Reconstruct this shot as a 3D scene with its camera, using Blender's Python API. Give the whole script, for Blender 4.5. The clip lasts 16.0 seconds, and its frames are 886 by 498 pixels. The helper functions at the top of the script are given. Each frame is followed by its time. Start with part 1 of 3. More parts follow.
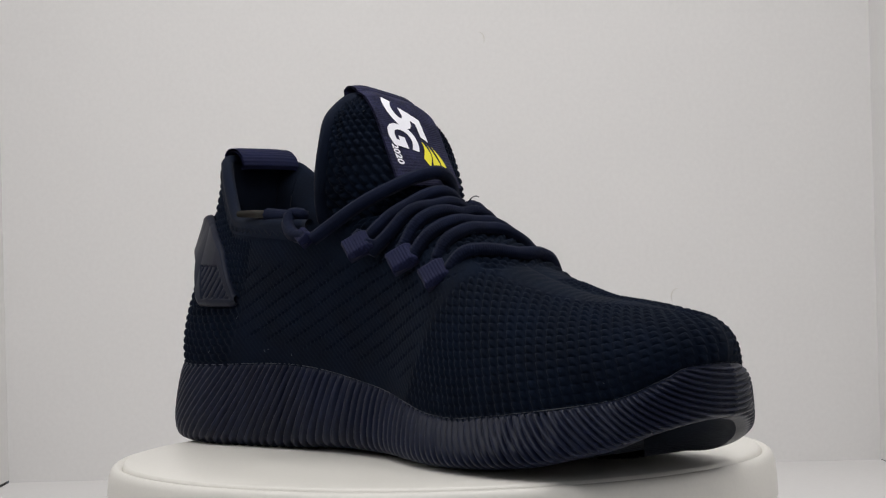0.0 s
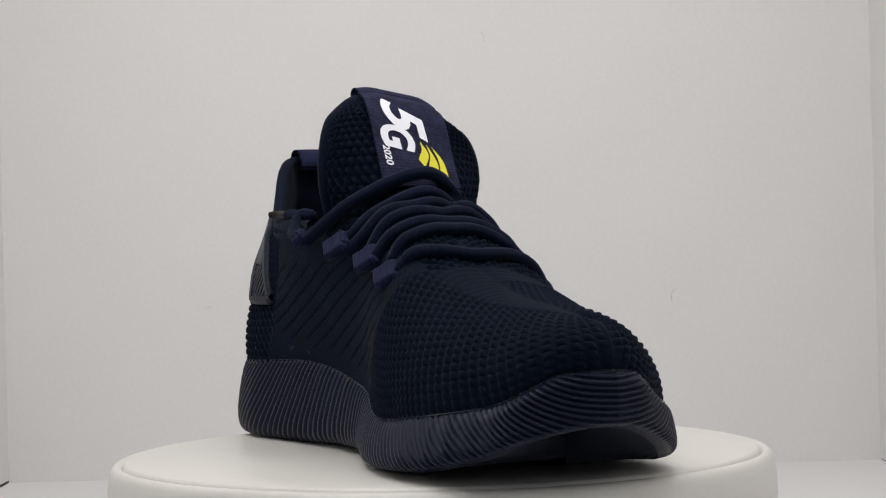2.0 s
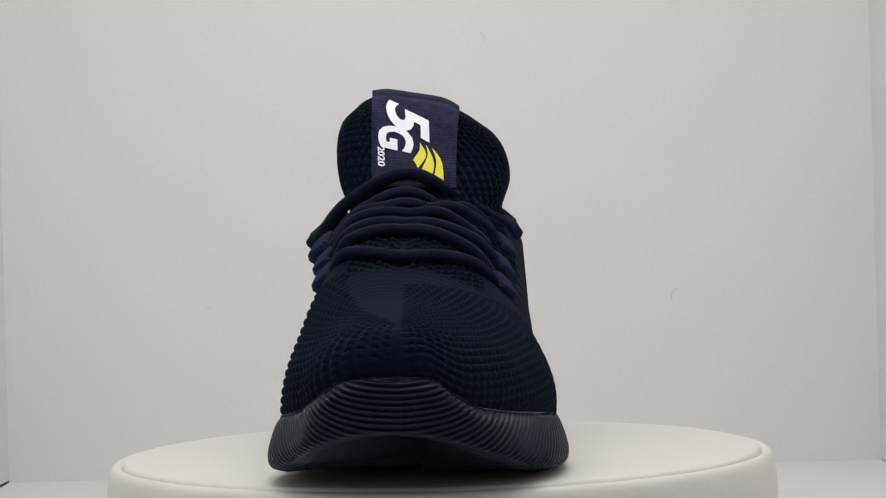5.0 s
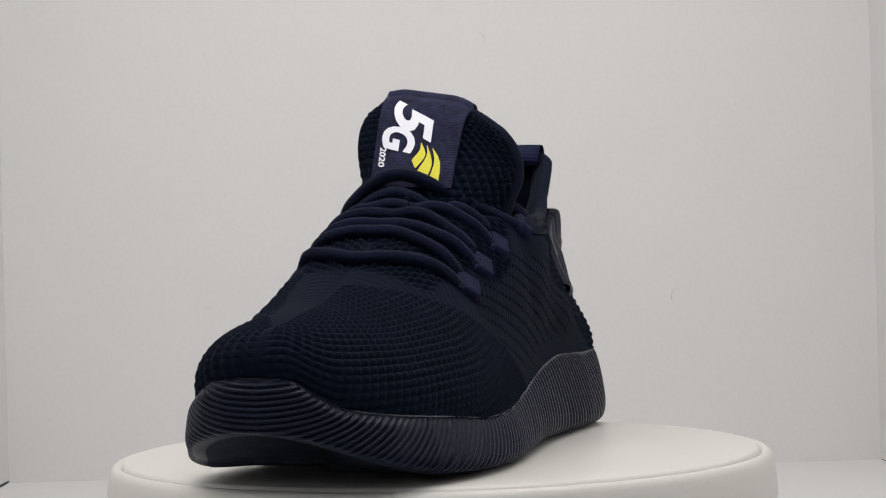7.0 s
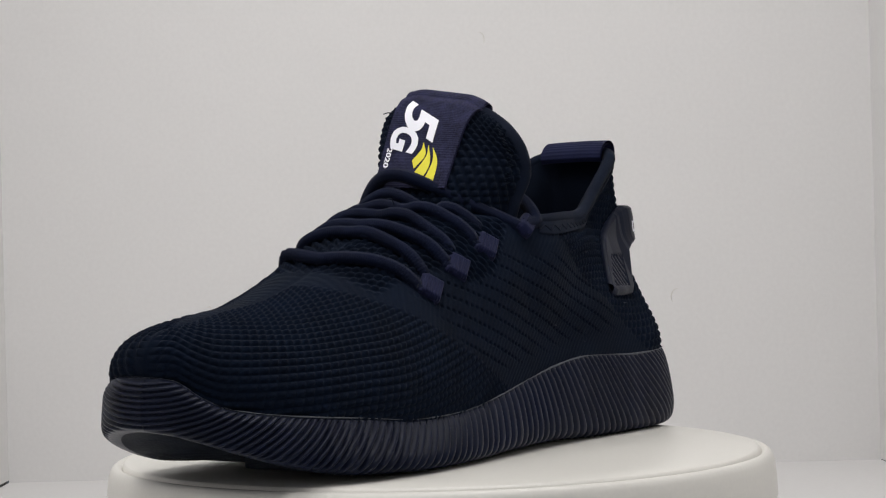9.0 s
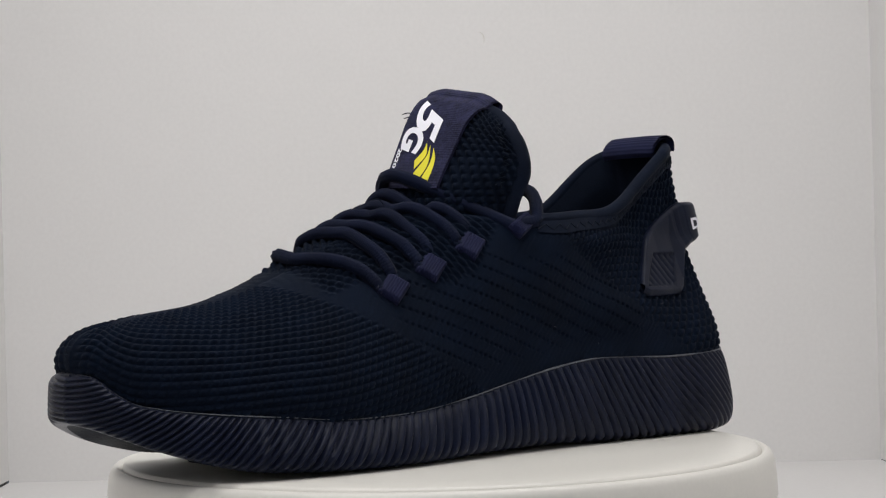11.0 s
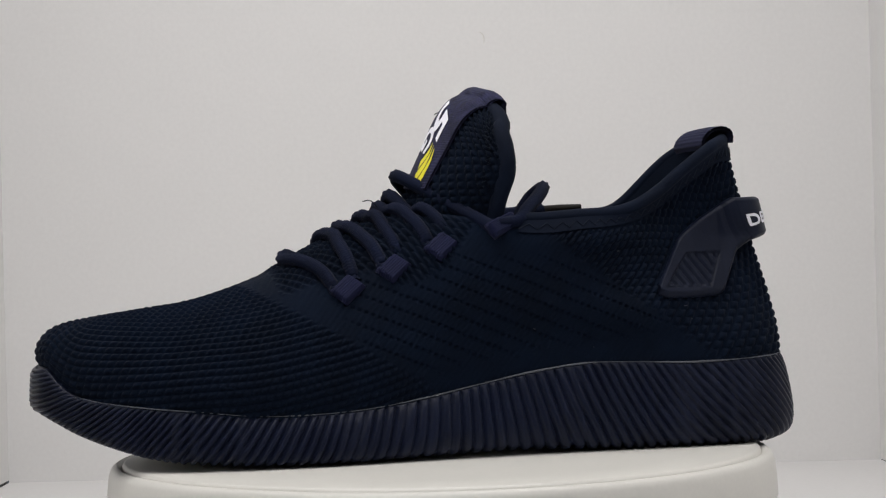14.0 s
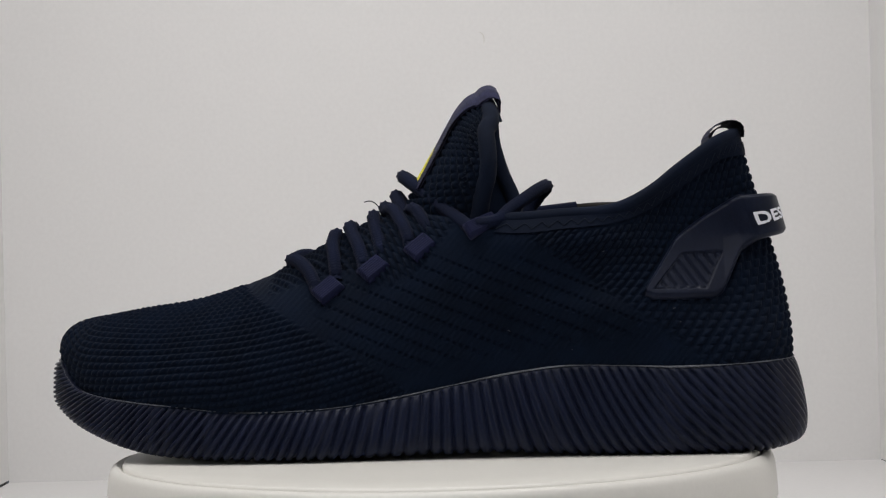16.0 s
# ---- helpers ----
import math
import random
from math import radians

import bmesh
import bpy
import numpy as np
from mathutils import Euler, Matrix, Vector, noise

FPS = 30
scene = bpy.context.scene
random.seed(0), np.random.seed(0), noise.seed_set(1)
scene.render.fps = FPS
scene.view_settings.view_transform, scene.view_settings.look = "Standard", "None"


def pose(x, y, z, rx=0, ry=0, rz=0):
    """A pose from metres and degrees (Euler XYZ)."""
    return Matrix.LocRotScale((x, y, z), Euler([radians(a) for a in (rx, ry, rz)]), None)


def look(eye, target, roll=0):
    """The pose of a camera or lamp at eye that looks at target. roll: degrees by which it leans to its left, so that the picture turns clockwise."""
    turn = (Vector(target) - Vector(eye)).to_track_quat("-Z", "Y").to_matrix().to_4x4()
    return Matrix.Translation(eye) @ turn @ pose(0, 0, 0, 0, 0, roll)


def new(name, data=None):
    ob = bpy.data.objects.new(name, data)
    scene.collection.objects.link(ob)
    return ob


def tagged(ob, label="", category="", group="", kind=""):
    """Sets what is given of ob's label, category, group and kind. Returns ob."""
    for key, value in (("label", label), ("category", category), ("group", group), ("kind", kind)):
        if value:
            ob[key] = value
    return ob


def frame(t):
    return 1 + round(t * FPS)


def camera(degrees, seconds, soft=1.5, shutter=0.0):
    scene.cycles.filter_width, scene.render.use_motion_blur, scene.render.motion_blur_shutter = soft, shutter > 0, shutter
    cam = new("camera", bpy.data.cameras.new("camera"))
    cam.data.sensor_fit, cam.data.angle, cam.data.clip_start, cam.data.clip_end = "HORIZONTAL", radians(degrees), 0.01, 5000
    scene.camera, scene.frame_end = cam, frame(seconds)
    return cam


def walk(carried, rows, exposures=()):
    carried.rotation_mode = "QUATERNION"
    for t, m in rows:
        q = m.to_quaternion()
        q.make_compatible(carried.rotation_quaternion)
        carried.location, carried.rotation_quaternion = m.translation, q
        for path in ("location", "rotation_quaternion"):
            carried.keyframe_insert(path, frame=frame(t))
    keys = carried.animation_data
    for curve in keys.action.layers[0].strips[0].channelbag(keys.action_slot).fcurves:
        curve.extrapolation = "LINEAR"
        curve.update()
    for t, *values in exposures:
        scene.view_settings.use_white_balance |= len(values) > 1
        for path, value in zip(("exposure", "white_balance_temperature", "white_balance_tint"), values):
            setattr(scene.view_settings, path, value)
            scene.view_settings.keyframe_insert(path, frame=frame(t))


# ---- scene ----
# ---- camera: a still tripod in front of the light box ----
cam = camera(26.9, 16.0, soft=1.2)
EYE = Vector((0.0, -0.72, 0.0749))
AIM = EYE + Vector((math.sin(radians(0.21)), math.cos(radians(0.21)), math.tan(radians(0.30))))
CAM_POSE = look(EYE, AIM, -1.517)
walk(cam, [(0.0, CAM_POSE), (16.0, CAM_POSE)], exposures=[(0.0, 0.0), (16.0, 0.0)])

# ---- light: the strips under the roof of the light box, dim room around it ----
world = bpy.data.worlds.new("dim_room")
scene.world = world
world.use_nodes = True
world.node_tree.nodes["Background"].inputs[0].default_value = (0.75, 0.8, 0.9, 1)
world.node_tree.nodes["Background"].inputs[1].default_value = 0.12


def area_lamp(name, place, target, sx, sy, watts, colour):
    lamp = bpy.data.lights.new(name, "AREA")
    lamp.shape, lamp.size, lamp.size_y, lamp.energy, lamp.color = "RECTANGLE", sx, sy, watts, colour
    ob = new(name, lamp)
    ob.matrix_world = look(place, target)
    return tagged(ob, "white strip lamp under the light box roof", "lamp")


area_lamp("strip_lamp", (-0.02, -0.02, 0.50), (-0.02, 0.0, 0.0), 0.46, 0.10, 1.22, (1.0, 0.985, 0.975))
area_lamp("strip_lamp", (-0.02, -0.30, 0.46), (-0.02, -0.02, 0.02), 0.46, 0.06, 0.72, (1.0, 0.985, 0.975))


# ---- materials ----
def material(name, rough=0.6, metal=0.0, colour=(0.5, 0.5, 0.5)):
    m = bpy.data.materials.new(name)
    m.use_nodes = True
    b = m.node_tree.nodes["Principled BSDF"]
    b.inputs["Base Color"].default_value = (*colour, 1)
    b.inputs["Roughness"].default_value = rough
    b.inputs["Metallic"].default_value = metal
    return m


def node(m, kind, links=(), **values):
    n = m.node_tree.nodes.new(kind)
    for k, v in values.items():
        if k in ("operation", "blend_type", "data_type", "wave_type", "bands_direction", "feature", "distance_metric"):
            if k == "operation":
                n.operation = v
            elif k == "blend_type":
                n.blend_type = v
            elif k == "data_type":
                n.data_type = v
            elif k == "wave_type":
                n.wave_type = v
            elif k == "bands_direction":
                n.bands_direction = v
            elif k == "feature":
                n.feature = v
        else:
            n.inputs[k.replace("_", " ")].default_value = v
    for socket, source in links:
        m.node_tree.links.new(source, n.inputs[socket])
    return n


def grainy(name, colour, rough, scales, spread, bump, metal=0.0, coord="Object", stretch=(1, 1, 1), sheen=0.0, gloss=0.5, dark=(1, 1, 1)):
    """A surface whose tone varies at two scales, with fine relief."""
    m = material(name, rough, metal, colour)
    b = m.node_tree.nodes["Principled BSDF"]
    tc = node(m, "ShaderNodeTexCoord")
    mp = node(m, "ShaderNodeMapping", [("Vector", tc.outputs[coord])])
    mp.inputs["Scale"].default_value = stretch
    n1 = node(m, "ShaderNodeTexNoise", [("Vector", mp.outputs[0])], Scale=scales[0], Detail=4.0)
    n2 = node(m, "ShaderNodeTexNoise", [("Vector", mp.outputs[0])], Scale=scales[1], Detail=2.0)
    mean = node(m, "ShaderNodeMath", [(0, n1.outputs["Fac"]), (1, n2.outputs["Fac"])], operation="ADD")
    ramp = node(m, "ShaderNodeValToRGB", [("Fac", node(m, "ShaderNodeMath", [(0, mean.outputs[0])], operation="MULTIPLY").outputs[0])])
    ramp.inputs["Fac"].links[0].from_node.inputs[1].default_value = 0.5
    lo = [c * (1 - spread) * d for c, d in zip(colour, dark)]
    hi = [min(1, c * (1 + spread)) for c in colour]
    ramp.color_ramp.elements[0].position, ramp.color_ramp.elements[0].color = 0.36, (*lo, 1)
    ramp.color_ramp.elements[1].position, ramp.color_ramp.elements[1].color = 0.64, (*hi, 1)
    m.node_tree.links.new(ramp.outputs[0], b.inputs["Base Color"])
    rr = node(m, "ShaderNodeMapRange", [("Value", n1.outputs["Fac"])])
    rr.inputs["To Min"].default_value, rr.inputs["To Max"].default_value = max(0, rough - 0.08), min(1, rough + 0.08)
    m.node_tree.links.new(rr.outputs[0], b.inputs["Roughness"])
    if bump:
        bp = node(m, "ShaderNodeBump", [("Height", n2.outputs["Fac"])], Strength=0.6, Distance=bump)
        m.node_tree.links.new(bp.outputs[0], b.inputs["Normal"])
    b.inputs["Specular IOR Level"].default_value = gloss
    if sheen:
        b.inputs["Sheen Weight"].default_value = sheen
        b.inputs["Sheen Roughness"].default_value = 0.5
    return m


M_WALL = grainy("white_foam_board", (0.790, 0.780, 0.774), 0.7, (6, 400), 0.02, 0.00004)
M_PLATTER = grainy("white_moulded_plastic", (0.740, 0.722, 0.675), 0.38, (9, 700), 0.02, 0.00002)
M_BLACK = grainy("black_plastic", (0.012, 0.012, 0.013), 0.5, (30, 900), 0.2, 0.00003)
M_KNIT = grainy("navy_knit_yarn", (0.0024, 0.0055, 0.0138), 0.9, (60, 2600), 0.3, 0.0002, sheen=0.02, gloss=0.06)
M_SMOOTH = grainy("navy_smooth_binding", (0.0036, 0.0068, 0.0170), 0.8, (60, 2600), 0.25, 0.0001, sheen=0.02, gloss=0.08)
M_LINING = grainy("navy_lining_fabric", (0.0045, 0.0075, 0.0160), 0.85, (60, 1800), 0.25, 0.0001, sheen=0.02, gloss=0.06)
M_SOLE = grainy("navy_foam_rubber", (0.0068, 0.0099, 0.0255), 0.33, (50, 1500), 0.25, 0.0001, gloss=0.15)
M_OUTSOLE = grainy("dark_sole_underside", (0.009, 0.012, 0.019), 0.55, (50, 900), 0.4, 0.0003, gloss=0.15)
M_LACE = grainy("navy_braided_lace", (0.0035, 0.0062, 0.0200), 0.8, (80, 3000), 0.3, 0.00015, sheen=0.03, gloss=0.08)
M_TAB = grainy("indigo_ribbed_webbing", (0.0074, 0.0096, 0.0350), 0.7, (80, 2500), 0.25, 0.0001, sheen=0.03, gloss=0.09)
M_LABEL = grainy("dark_purple_woven_ribbon", (0.0175, 0.0185, 0.045), 0.65, (250, 1900), 0.6, 0.0001, sheen=0.03, gloss=0.06)
M_WHITE = grainy("white_print", (0.80, 0.80, 0.86), 0.6, (100, 2500), 0.04, 0.00003)
M_YELLOW = grainy("yellow_print", (0.70, 0.63, 0.02), 0.6, (100, 2500), 0.06, 0.00003)
M_STRAP = grainy("slate_moulded_rubber", (0.0070, 0.0098, 0.0220), 0.40, (60, 1500), 0.2, 0.00006, gloss=0.11)
M_GLUE = grainy("grey_glue_line", (0.085, 0.092, 0.11), 0.5, (80, 2500), 0.5, 0.00005)
M_THREAD = grainy("grey_blue_stitching", (0.012, 0.016, 0.025), 0.8, (80, 2500), 0.2, 0.0, gloss=0.08)
M_AGLET = grainy("clear_brownish_lace_tip", (0.016, 0.014, 0.012), 0.55, (80, 2500), 0.2, 0.0, gloss=0.12)


# ---- mesh helpers ----
def mesh_ob(name, verts, faces, mat, parent=None, label="", smooth=True):
    me = bpy.data.meshes.new(name)
    me.from_pydata([tuple(map(float, v)) for v in verts], [], [tuple(map(int, f)) for f in faces])
    me.materials.append(mat)
    if smooth:
        me.polygons.foreach_set("use_smooth", [True] * len(me.polygons))
    me.update()
    ob = new(name, me)
    if parent:
        ob.parent = parent
    if label:
        tagged(ob, label)
    return ob


def grid_faces(n, m, wrap_n=False, wrap_m=False, base=0, flip=False):
    i, j = np.meshgrid(np.arange(n if wrap_n else n - 1), np.arange(m if wrap_m else m - 1), indexing="ij")
    i, j = i.ravel(), j.ravel()
    i2, j2 = (i + 1) % n, (j + 1) % m
    q = np.stack([i * m + j, i2 * m + j, i2 * m + j2, i * m + j2], 1) + base
    return q[:, ::-1] if flip else q


def grid_ob(name, pts, mat, parent=None, label="", wrap_n=False, wrap_m=False, flip=False):
    n, m = pts.shape[:2]
    return mesh_ob(name, pts.reshape(-1, 3), grid_faces(n, m, wrap_n, wrap_m, flip=flip), mat, parent, label)


def spline(points, keys, at):
    """Catmull-Rom through points (rows) at rising keys, taken at the values of at."""
    p, k, at = np.asarray(points, float), np.asarray(keys, float), np.atleast_1d(at).astype(float)
    if p.ndim == 1:
        p = p[:, None]
    d = np.zeros_like(p)
    d[1:-1] = (p[2:] - p[:-2]) / (k[2:] - k[:-2])[:, None]
    d[0], d[-1] = (p[1] - p[0]) / (k[1] - k[0]), (p[-1] - p[-2]) / (k[-1] - k[-2])
    i = np.clip(np.searchsorted(k, at, side="right") - 1, 0, len(k) - 2)
    h = k[i + 1] - k[i]
    s = ((at - k[i]) / h)[:, None]
    h = h[:, None]
    out = (2 * s**3 - 3 * s**2 + 1) * p[i] + (s**3 - 2 * s**2 + s) * h * d[i] + (-2 * s**3 + 3 * s**2) * p[i + 1] + (s**3 - s**2) * h * d[i + 1]
    return out if out.shape[1] > 1 else out[:, 0]


def arc_spline(points, count):
    """Points spread evenly along a smooth line through the given ones."""
    p = np.asarray(points, float)
    keys = np.r_[0, np.cumsum(np.linalg.norm(np.diff(p, axis=0), axis=1))]
    fine = spline(p, keys, np.linspace(0, keys[-1], 1500))
    length = np.r_[0, np.cumsum(np.linalg.norm(np.diff(fine, axis=0), axis=1))]
    at = np.linspace(0, length[-1], count)
    return np.stack([np.interp(at, length, fine[:, c]) for c in range(p.shape[1])], 1)


def tube(path, radius, sides=10, flat=1.0, up=(0, 0, 1)):
    """Rings of a tube along a path; radius may vary along it."""
    p = np.asarray(path, float)
    r = np.broadcast_to(radius, len(p))
    t = np.gradient(p, axis=0)
    t /= np.linalg.norm(t, axis=1)[:, None]
    u = np.asarray(up, float) - (t @ np.asarray(up, float))[:, None] * t
    u /= np.maximum(np.linalg.norm(u, axis=1), 1e-6)[:, None]
    w = np.cross(t, u)
    a = np.linspace(0, 2 * np.pi, sides, endpoint=False)
    return p[:, None] + r[:, None, None] * (np.cos(a)[None, :, None] * u[:, None] * flat + np.sin(a)[None, :, None] * w[:, None])


def tube_ob(name, path, radius, mat, parent=None, label="", sides=10, flat=1.0):
    rings = tube(path, radius, sides, flat)
    n = len(rings)
    verts = np.vstack([rings.reshape(-1, 3), rings[0].mean(0), rings[-1].mean(0)])
    faces = [tuple(f) for f in grid_faces(n, sides, wrap_m=True)]
    for j in range(sides):
        faces.append((n * sides, (j + 1) % sides, j))
        faces.append((n * sides + 1, (n - 1) * sides + j, (n - 1) * sides + (j + 1) % sides))
    return mesh_ob(name, verts, faces, mat, parent, label)


def lathe(name, profile, mat, parent=None, label="", count=192):
    a = np.linspace(0, 2 * np.pi, count, endpoint=False)
    p = np.asarray(profile, float)
    pts = np.stack([p[None, :, 0] * np.cos(a)[:, None], p[None, :, 0] * np.sin(a)[:, None], np.broadcast_to(p[None, :, 1], (count, len(p)))], 2)
    return grid_ob(name, pts, mat, parent, label, wrap_n=True)


def slab(name, lo, hi, mat, parent=None, label="", bevel=0.0):
    bm = bmesh.new()
    bmesh.ops.create_cube(bm, size=1)
    for v in bm.verts:
        v.co = Vector([(l + h) / 2 + c * (h - l) for c, l, h in zip(v.co, lo, hi)])
    if bevel:
        bmesh.ops.bevel(bm, geom=bm.edges[:], offset=bevel, segments=2, affect="EDGES")
    me = bpy.data.meshes.new(name)
    bm.to_mesh(me)
    bm.free()
    me.materials.append(mat)
    ob = new(name, me)
    if parent:
        ob.parent = parent
    if label:
        tagged(ob, label)
    return ob


# ---- the light box ----
FLOOR_Z, BACK_Y, HALF = -0.05, 0.37, 0.2545
tagged(slab("wall_back", (-HALF - 0.0, BACK_Y + 0.0, FLOOR_Z - 0.006), (HALF + 0.004, BACK_Y + 0.006, 0.56), M_WALL), "white foam board back wall with faint scuffs", "wall", kind="structure")
tagged(slab("wall_left", (-HALF - 0.0065, -0.40, FLOOR_Z + 0.0015), (-HALF, BACK_Y + 0.006, 0.56), M_WALL), "white foam board side wall of the light box", "wall", kind="structure")
tagged(slab("wall_right", (HALF + 0.004, -0.40, FLOOR_Z + 0.0005), (HALF + 0.0105, BACK_Y + 0.006, 0.56), M_WALL), "white foam board side wall of the light box", "wall", kind="structure")
tagged(slab("floor", (-HALF, -0.40, FLOOR_Z - 0.006), (HALF + 0.004, BACK_Y, FLOOR_Z), M_WALL), "white foam board floor of the light box", "floor", kind="structure")
tagged(slab("ceiling", (-HALF - 0.006, -0.40, 0.562), (HALF + 0.010, BACK_Y + 0.006, 0.57), M_WALL), "white roof of the light box", "ceiling", kind="structure")
for name, x0, x1, top in (("trim_1", -HALF - 0.03, -HALF - 0.0008, 0.0013), ("trim_2", HALF + 0.0052, HALF + 0.03, 0.0002)):
    tagged(slab(name, (x0, -0.40, FLOOR_Z - 0.02), (x1, BACK_Y - 0.002, FLOOR_Z + top), M_BLACK, bevel=0.0006), "black rail along the foot of the side wall", "trim", kind="structure")


def scuff(x, z, size, turn, mat):
    """A faint curved scuff on the back wall."""
    a = np.linspace(-1.2, 1.3, 14)
    path = np.stack([x + size * np.cos(a + turn), np.full(14, BACK_Y - 0.0001), z + size * 1.4 * np.sin(a + turn)], 1)
    ob = tube_ob("scuff_mark", path, 0.0003 * np.sin(np.linspace(0.15, 3.0, 14)), mat, sides=6)
    return tagged(ob, "faint grey scuff on the white back wall", "scuff mark", "scuffs on the back wall")


M_SCUFF = grainy("grey_scuff", (0.72, 0.70, 0.66), 0.8, (200, 900), 0.06, 0.0)
scuff(0.0285, 0.2035, 0.0030, 0.5, M_SCUFF)
scuff(0.1410, 0.0490, 0.0034, 2.6, M_SCUFF)
scuff(-0.1345, 0.0480, 0.0016, 1.2, M_SCUFF)

# ---- the turntable ----
turntable = tagged(new("turntable"), "white round plastic turntable with a raised rim", "turntable")
RIM = 0.1258
lathe("platter", [(0.0, 0.0011), (0.05, 0.0011), (0.10, 0.0011), (RIM - 0.0050, 0.0011), (RIM - 0.0043, 0.0009), (RIM - 0.0036, 0.0), (RIM - 0.0034, -0.0009), (RIM - 0.0034, -0.006), (0.0, -0.006)][::-1], M_PLATTER, turntable)
lathe("rim", [(RIM - 0.0033, -0.008), (RIM - 0.0033, -0.0010), (RIM - 0.0028, -0.0006), (RIM - 0.0018, 0.0001), (RIM - 0.0008, 0.0), (RIM + 0.0004, -0.0009), (RIM + 0.0012, -0.0025), (RIM + 0.0018, -0.005), (RIM + 0.0022, -0.009), (RIM + 0.0026, -0.0165), (RIM + 0.002, -0.0175), (0.11, -0.0175), (0.11, -0.008), (RIM - 0.0033, -0.008)][::-1], M_PLATTER, turntable, "rounded cream-white rim")
pedestal = tagged(new("pedestal"), "low black turntable base under the white platter", "pedestal")
lathe("base_drum", [(0.0, FLOOR_Z), (0.119, FLOOR_Z), (0.121, FLOOR_Z + 0.002), (0.121, -0.0205), (0.119, -0.0185), (0.0, -0.0185)], M_BLACK, pedestal)

# ---- the shoe: x to the toe, y to its left, z up from the platter; millimetres in the tables ----
shoe = tagged(new("sneaker"), "dark navy knit lace-up sneaker with a ribbed foam sole", "shoe")
MM = 0.001
SOLE_LEFT = [(-140, 0), (-139.3, 15), (-135.6, 28.3), (-126, 38.5), (-112, 43), (-95, 43.5), (-70, 42.5), (-40, 41), (-10, 41), (20, 42.5), (50, 44.5), (75, 43.5), (95, 40), (112, 34), (125, 26.5), (137, 17), (146, 7), (152.2, -3), (155.4, -14)]
SOLE_RIGHT = [(-140, 0), (-138.8, -14), (-134.5, -27), (-125, -37), (-112, -42), (-95, -43), (-70, -40), (-42, -37.5), (-14, -37), (8, -40), (27, -47), (45, -53.5), (62, -57.5), (78, -59.5), (92, -60), (110, -57.3), (125, -51), (139.8, -45), (149.3, -36), (154.4, -25.5), (155.4, -14)]


def side_keys(table, count):
    return arc_spline(np.array(table, float), count)


def outward(p):
    t = np.gradient(p, axis=0)
    t[0], t[-1] = (0, np.sign(p[5, 1] - p[0, 1])), (0, np.sign(p[-1, 1] - p[-6, 1]))
    t /= np.linalg.norm(t, axis=1)[:, None]
    return np.stack([-t[:, 1], t[:, 0]], 1)


# height of the sole's top edge and of its lower edge, by x
TOP_L = ([-141, -110, -89, -68, -48, -27, -6, 14, 35, 56, 77, 98, 119, 130, 137, 143, 148, 152, 156], [35, 33.6, 33.1, 34, 34.3, 31.8, 27.9, 24.0, 20.9, 19.7, 19.8, 21.9, 23.8, 25.2, 26.5, 28.4, 32.6, 37.4, 39])
TOP_R = ([-141, -110, -89, -68, -50, -32, -13, 5, 21, 42, 62, 77, 92, 117, 130, 139, 147, 151, 156], [35, 33.6, 34, 34.8, 34.7, 33.0, 29.7, 26.5, 23.4, 20.2, 19.6, 20.8, 22.4, 25.3, 27.6, 30.5, 34.8, 37.8, 39])
LOW_L = ([-141, -134, -120, -60, -26, 0, 45, 78, 100, 110, 121, 131, 140, 148, 156], [3.6, 2.3, 1.2, 1.2, 2.6, 2.4, 1.6, 2.0, 3.1, 4.1, 6.3, 9.5, 13.0, 17.0, 21])
LOW_R = ([-141, -134, -120, -60, -26, 0, 45, 78, 100, 110, 121, 131, 140, 148, 156], [3.6, 2.3, 1.2, 1.2, 2.6, 2.4, 1.9, 3.0, 5, 6.6, 9.0, 12, 15.3, 18.2, 21])


def by_x(table, x):
    return spline(table[1], table[0], np.clip(x, table[0][0], table[0][-1]))


